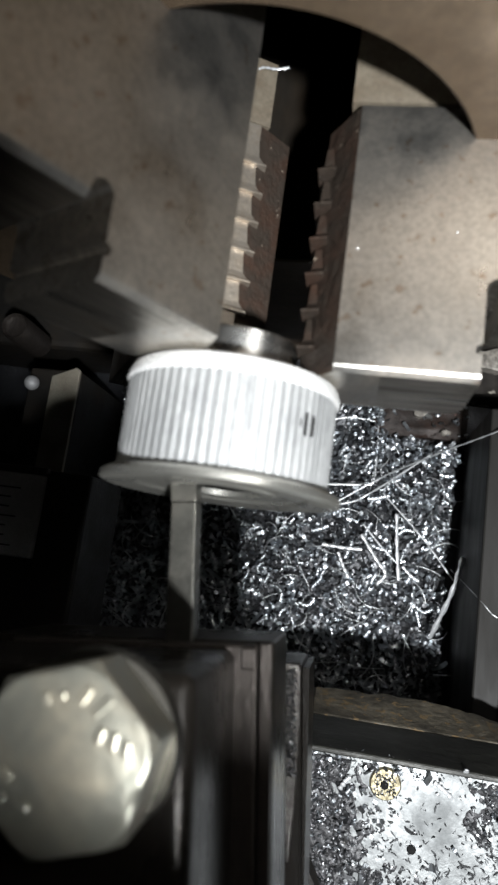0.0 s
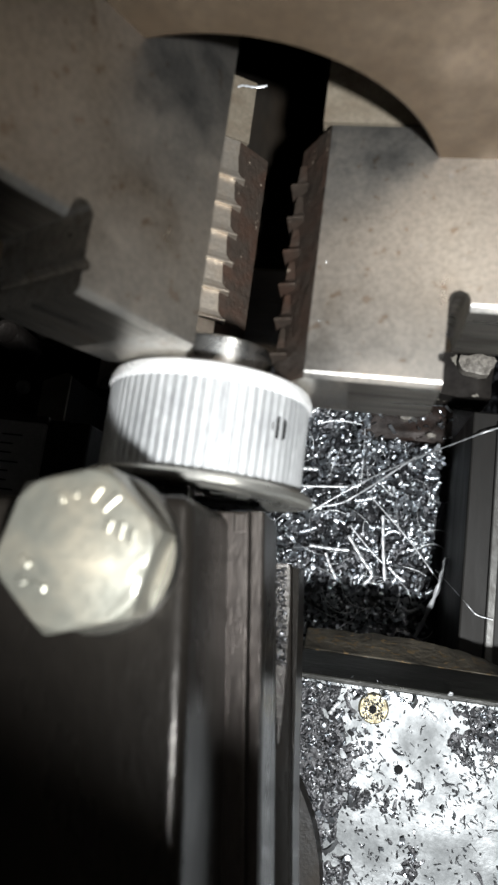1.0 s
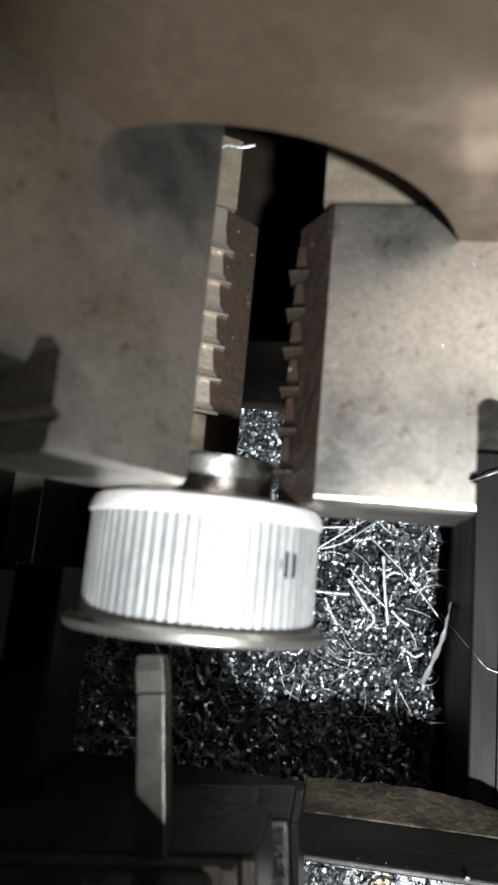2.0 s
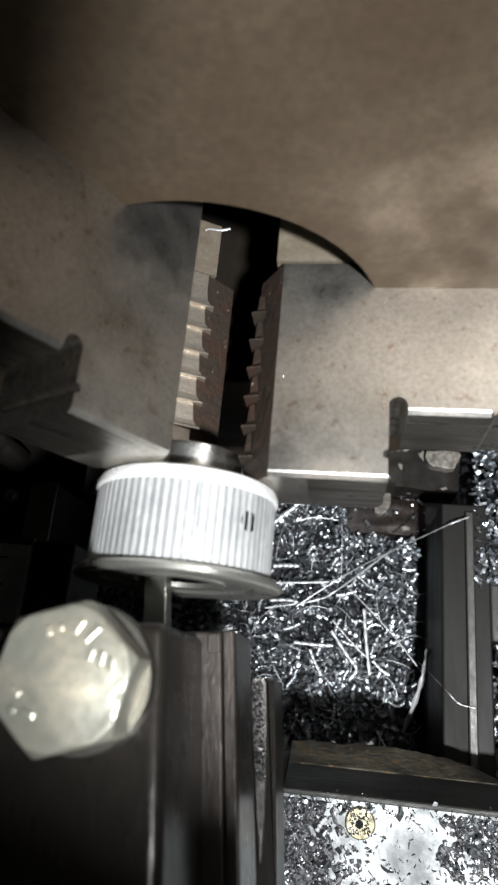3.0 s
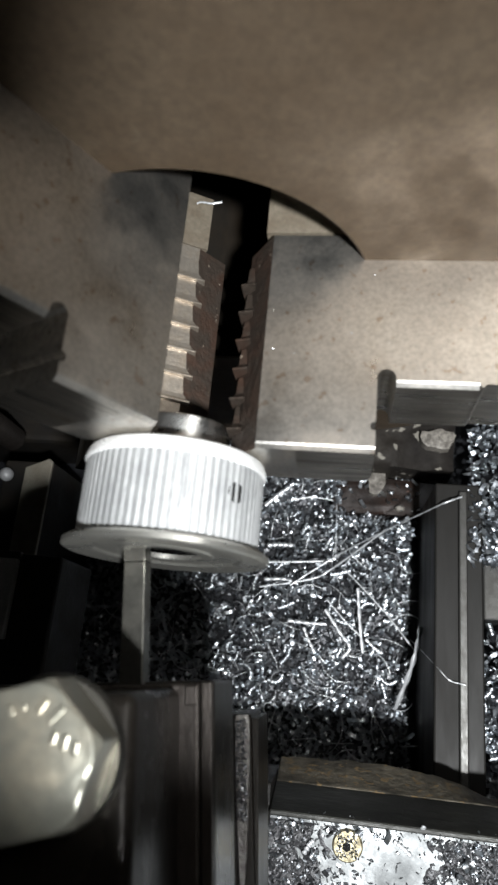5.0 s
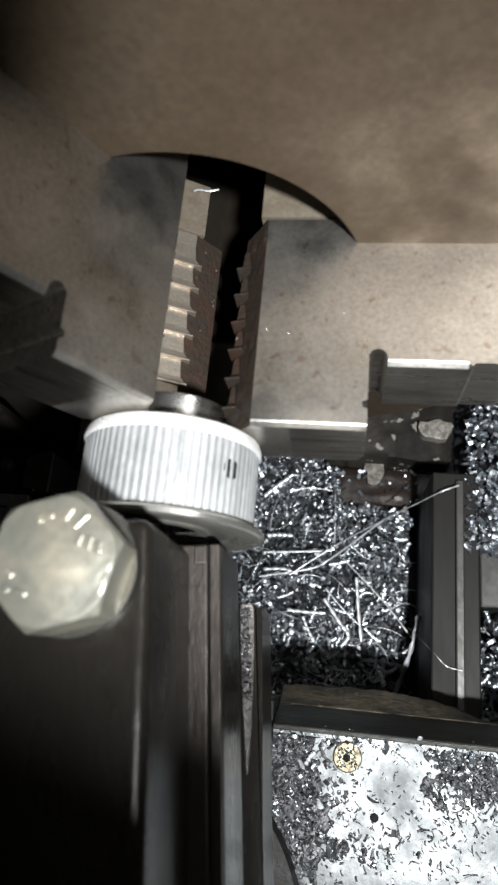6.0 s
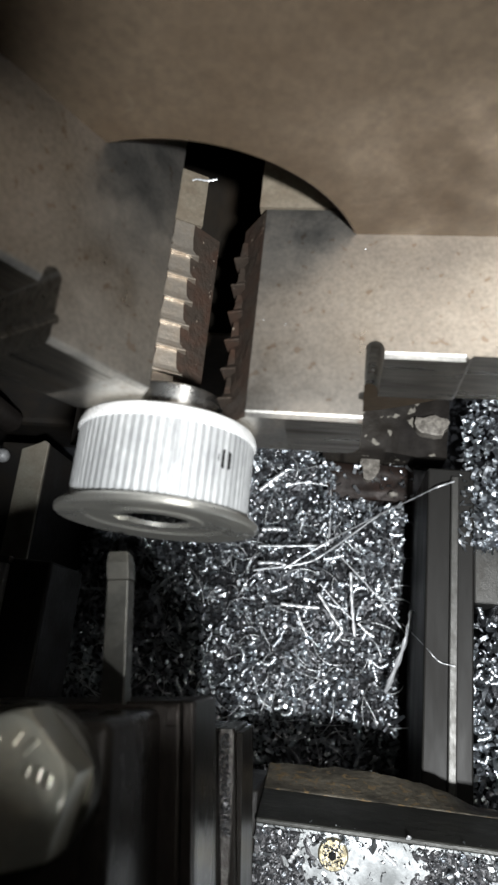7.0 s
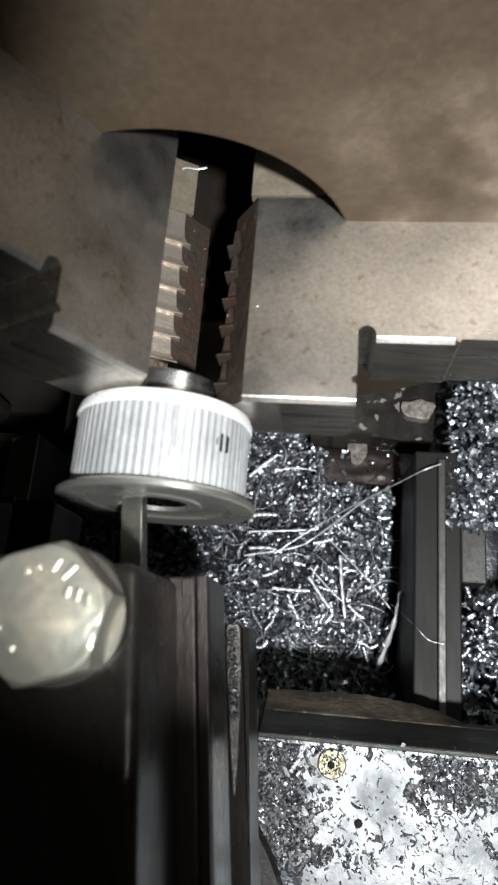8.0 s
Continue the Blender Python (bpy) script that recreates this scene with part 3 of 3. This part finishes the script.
    RIDERS.append(swarf("screw_chips", 150, (0.0455, 0.0535, -0.0830, -0.0752), lambda x, y: -0.1424, (0.0007, 0.0016), DARKCHIP, "crumbs of chips clogging the brass screw", 41))
    for pts in ([(0.0674, -0.0753, -0.1432), (0.0705, -0.0770, -0.1425), (0.0744, -0.0799, -0.1432)], [(0.0775, -0.0700, -0.1428), (0.0780, -0.0690, -0.1400), (0.0783, -0.0680, -0.1398)],
                [(0.0330, -0.0835, -0.1425), (0.0350, -0.0800, -0.1415), (0.0365, -0.0785, -0.1425)]):
        RIDERS.append(strand("swarf_strand", pts, 0.0011, "short bright flake of swarf on the saddle plate"))
    chips = swarf("gib_chips", 420, (0.0107, 0.0136, -0.058, -0.032), lambda x, y: -0.0470, (0.0005, 0.0011), DARKCHIP, "fine bright chips on the gib strip", 9)
    chips.matrix_basis = YAW
    RIDERS.append(chips)


def coils(count, area, zf, seed, label):
    """Tightly wound ribbons, each a short helix lying on the heap, as one object."""
    rng = np.random.default_rng(seed)
    verts, faces = [], []
    for _ in range(count):
        x, y, a = rng.uniform(area[0], area[1]), rng.uniform(area[2], area[3]), rng.uniform(0, 6.28)
        turns, r = int(rng.integers(2, 6)), rng.uniform(0.0009, 0.0021)
        pitch, bend = r * rng.uniform(0.9, 1.5), rng.uniform(-0.5, 0.5)
        z = zf(x, y) + rng.uniform(0.002, 0.006)
        px, py, base, m = x, y, len(verts), turns * 8
        for k in range(m + 1):
            u = 2 * math.pi * k / 8
            h = a + bend * k / 8
            px += pitch / 8 * math.cos(h)
            py += pitch / 8 * math.sin(h)
            for s in (-0.32, 0.32):
                ox = s * pitch
                verts.append((px + ox * math.cos(h) - r * math.cos(u) * math.sin(h), py + ox * math.sin(h) + r * math.cos(u) * math.cos(h), z + r * math.sin(u)))
        for k in range(m):
            i = base + 2 * k
            faces.append((i, i + 1, i + 3, i + 2))
    me = bpy.data.meshes.new("swarf_coils")
    me.from_pydata(verts, [], faces)
    me.materials.append(CHIP)
    me.shade_smooth()
    return tagged(new("swarf_coils", me), label, "metal chips", kind="stuff")


def wires(count, area, seed):
    """Fine springy threads tangled into the heap, as one object."""
    rng = np.random.default_rng(seed)
    verts, faces = [], []
    for _ in range(count):
        x, y, a = rng.uniform(area[0], area[1]), rng.uniform(area[2], area[3]), rng.uniform(0, 6.28)
        L, bend, w = rng.uniform(0.007, 0.030), rng.uniform(-2.2, 2.2), rng.uniform(0.00016, 0.0004)
        z = bed_height(x, y) + rng.uniform(0.002, 0.008)
        lift = rng.uniform(0.0, 0.005)
        base, m = len(verts), 9
        for k in range(m + 1):
            h = a + bend * k / m
            for dx, dz in ((-w, 0), (w, 0), (0, 1.3 * w)):
                verts.append((x - dx * math.sin(h), y + dx * math.cos(h), z + dz + lift * math.sin(math.pi * k / m)))
            x += L / m * math.cos(h)
            y += L / m * math.sin(h)
        for k in range(m):
            i = base + 3 * k
            faces += [(i, i + 1, i + 4, i + 3), (i + 1, i + 2, i + 5, i + 4), (i + 2, i, i + 3, i + 5)]
    me = bpy.data.meshes.new("swarf_threads")
    me.from_pydata(verts, [], faces)
    me.materials.append(STRAND)
    me.shade_smooth()
    return tagged(new("swarf_threads", me), "fine bright steel threads tangled in the chip heap", "metal chips", kind="stuff")


def strand(name, pts, width, label):
    """A long thin curl of swarf through a few points."""
    fine = []
    P = [Vector(p) for p in pts]
    P = [2 * P[0] - P[1]] + P + [2 * P[-1] - P[-2]]
    for i in range(1, len(P) - 2):
        for k in range(8):
            t = k / 8
            fine.append(0.5 * (2 * P[i] + (P[i + 1] - P[i - 1]) * t + (2 * P[i - 1] - 5 * P[i] + 4 * P[i + 1] - P[i + 2]) * t * t + (3 * P[i] - P[i - 1] - 3 * P[i + 1] + P[i + 2]) * t ** 3))
    fine.append(P[-2])
    rings = []
    for i, p in enumerate(fine):
        d = (fine[min(i + 1, len(fine) - 1)] - fine[max(i - 1, 0)]).normalized()
        u = d.cross(Vector((0.2, 0.1, 1))).normalized()
        v = d.cross(u)
        w = width * (0.75 + 0.25 * math.sin(i * 1.9))
        rings.append([p + u * w * math.cos(a) + v * w * 0.5 * math.sin(a) for a in (0, 1.05, 2.1, 3.14, 4.2, 5.24)])
    return tagged(part(name, loft(rings), STRAND, None, smooth=50), label, "metal chip", "long swarf strands")


def build_strands():
    strand("swarf_strand", [(-0.0100, 0.0965, -0.0172), (-0.0076, 0.0970, -0.0164), (-0.0040, 0.0964, -0.0162), (-0.0008, 0.0972, -0.0165)], 0.0005, "thin bright curl of swarf caught behind the jaw")
    for w, pts in STRANDS:
        strand("swarf_strand", pts, w, "long bright strand of steel swarf lying on the chips")


def build_crumbs():
    """Specks of swarf that cling to the jaw."""
    swarf("jaw_crumbs", 60, (0.022, 0.095, 0.014, 0.056), lambda x, y: 0.0131, (0.00015, 0.0005), CHIP, "tiny bright specks clinging to the jaw", 71)


def build_shade_rig():
    # unseen rig, added to carry a light blocker; only its shadow shows
    head = empty("unseen_shade_rig", "unseen black lamp housing and stand with an added light-blocking sheet", "work lamp")
    bm = bmesh.new()
    bmesh.ops.create_cone(bm, cap_ends=True, segments=48, radius1=0.030, radius2=0.022, depth=0.05, matrix=Matrix.Translation((0.130, -0.155, 0.358)))
    part("housing", bm, BLACK, head, smooth=40)
    # blocker outline is cut to shade the bolt, tool post and left side
    flap = [(-0.110, -0.26), (0.102, -0.26), (0.103, -0.126), (0.098, -0.1195), (0.067, -0.1125), (0.062, -0.099), (0.074, -0.089), (0.071, -0.06), (0.064, 0.03), (-0.110, 0.03)]
    part("added_light_blocker", loft([[(x, y, z) for x, y in flap] for z in (0.2190, 0.2205)]), BLACK, head, "thin black sheet added to shade the tool post and left side")
    part("strut", box(0.093, 0.097, -0.264, -0.258, 0.2205, 0.372), BLACK, head)
    part("arm", box(0.08, 0.52, -0.306, -0.258, 0.372, 0.384), BLACK, head)
    part("neck", box(0.124, 0.136, -0.258, -0.150, 0.372, 0.384), BLACK, head)
    part("stand_pole", box(0.50, 0.52, -0.29, -0.27, -0.42, 0.372), BLACK, head)


def build_room():
    for name, b in (("wall_north", (-0.8, 0.8, 0.70, 0.74, -0.42, 0.8)), ("wall_south", (-0.8, 0.8, -0.94, -0.90, -0.42, 0.8)), ("wall_east", (0.8, 0.84, -0.94, 0.74, -0.42, 0.8)),
                    ("wall_west", (-0.84, -0.8, -0.94, 0.74, -0.42, 0.8)), ("ceiling", (-0.84, 0.84, -0.94, 0.74, 0.80, 0.84)), ("floor", (-0.84, 0.84, -0.94, 0.74, -0.46, -0.42))):
        tagged(part(name, box(*b), WALLM, None), "plain grubby workshop surface beyond the lathe", "room", kind="structure")


Z = -0.288
STRANDS = [
    (0.0007, [(-0.010, 0.008, Z), (0.0223, 0.0153, Z), (0.0366, 0.0235, Z), (0.0687, 0.0478, -0.272)]),
    (0.0013, [(0.0099, -0.0117, Z), (0.022, -0.0122, Z), (0.0345, -0.0120, Z)]),
    (0.0014, [(0.0333, -0.0029, Z), (0.0436, -0.0168, Z), (0.0498, -0.0248, Z), (0.0452, -0.032, Z)]),
    (0.0014, [(0.0533, 0.012, Z), (0.0549, -0.0055, Z), (0.0579, -0.0276, Z)]),
    (0.0009, [(-0.0081, 0.0243, Z), (0.015, 0.0262, Z), (0.0364, 0.0283, Z)]),
    (0.0006, [(0.0438, 0.024, Z), (0.0696, -0.0009, -0.286), (0.0889, -0.0234, -0.284)]),
    (0.0012, [(0.0203, -0.0152, Z), (0.024, -0.023, Z), (0.0282, -0.030, Z)]),
    (0.0016, [(-0.007, 0.0356, Z), (0.0015, 0.0366, Z), (0.0099, 0.0367, Z)]),
    (0.0013, [(-0.0073, 0.0132, Z), (0.006, 0.0142, Z), (0.015, 0.0117, Z)]),
    (0.0012, [(0.0595, -0.019, Z), (0.065, -0.024, Z), (0.070, -0.0266, Z)]),
    (0.0006, [(0.0338, 0.0035, Z), (0.045, -0.008, Z), (0.0559, -0.0175, Z)]),
    (0.0005, [(0.038, 0.0328, Z), (0.0375, 0.055, Z), (0.0363, 0.0748, Z)]),
    (0.0016, [(-0.0109, 0.0624, Z), (-0.003, 0.070, Z), (0.0055, 0.0771, Z)]),
    (0.0006, [(0.0081, 0.0674, Z), (0.02, 0.070, Z), (0.0347, 0.0688, Z)]),
    (0.0006, [(0.010, 0.010, -0.284), (0.025, 0.021, -0.283), (0.045, 0.034, -0.277), (0.070, 0.0445, -0.250), (0.086, 0.0490, -0.224), (0.0950, 0.0515, -0.2090), (0.1050, 0.0560, -0.2095)]),
    (0.0018, [(0.0900, -0.0105, -0.262), (0.0865, -0.031, -0.270), (0.078, -0.058, -0.282)]),
    (0.00035, [(0.0850, -0.018, -0.270), (0.0885, -0.026, -0.235), (0.0935, -0.034, -0.2130), (0.099, -0.039, -0.2125), (0.1065, -0.0405, -0.2110)]),
]
build_chuck()
for a, teeth, back, r0, slim, shift in ((0, 4, 0.0640, 0.0142, 0.0116, 0.0010), (120, 4, 0.0780, 0.0150, 0.0116, -0.0043), (240, 6, 0.0795, 0.0168, 0.0060, 0.0)):
    build_jaw(a, teeth, back, r0, slim, shift)
build_pulley()
build_tool_post()
build_bar()
build_carriage()
build_bed()
build_tray()
build_strands()
build_crumbs()
build_shade_rig()
build_room()
motions()
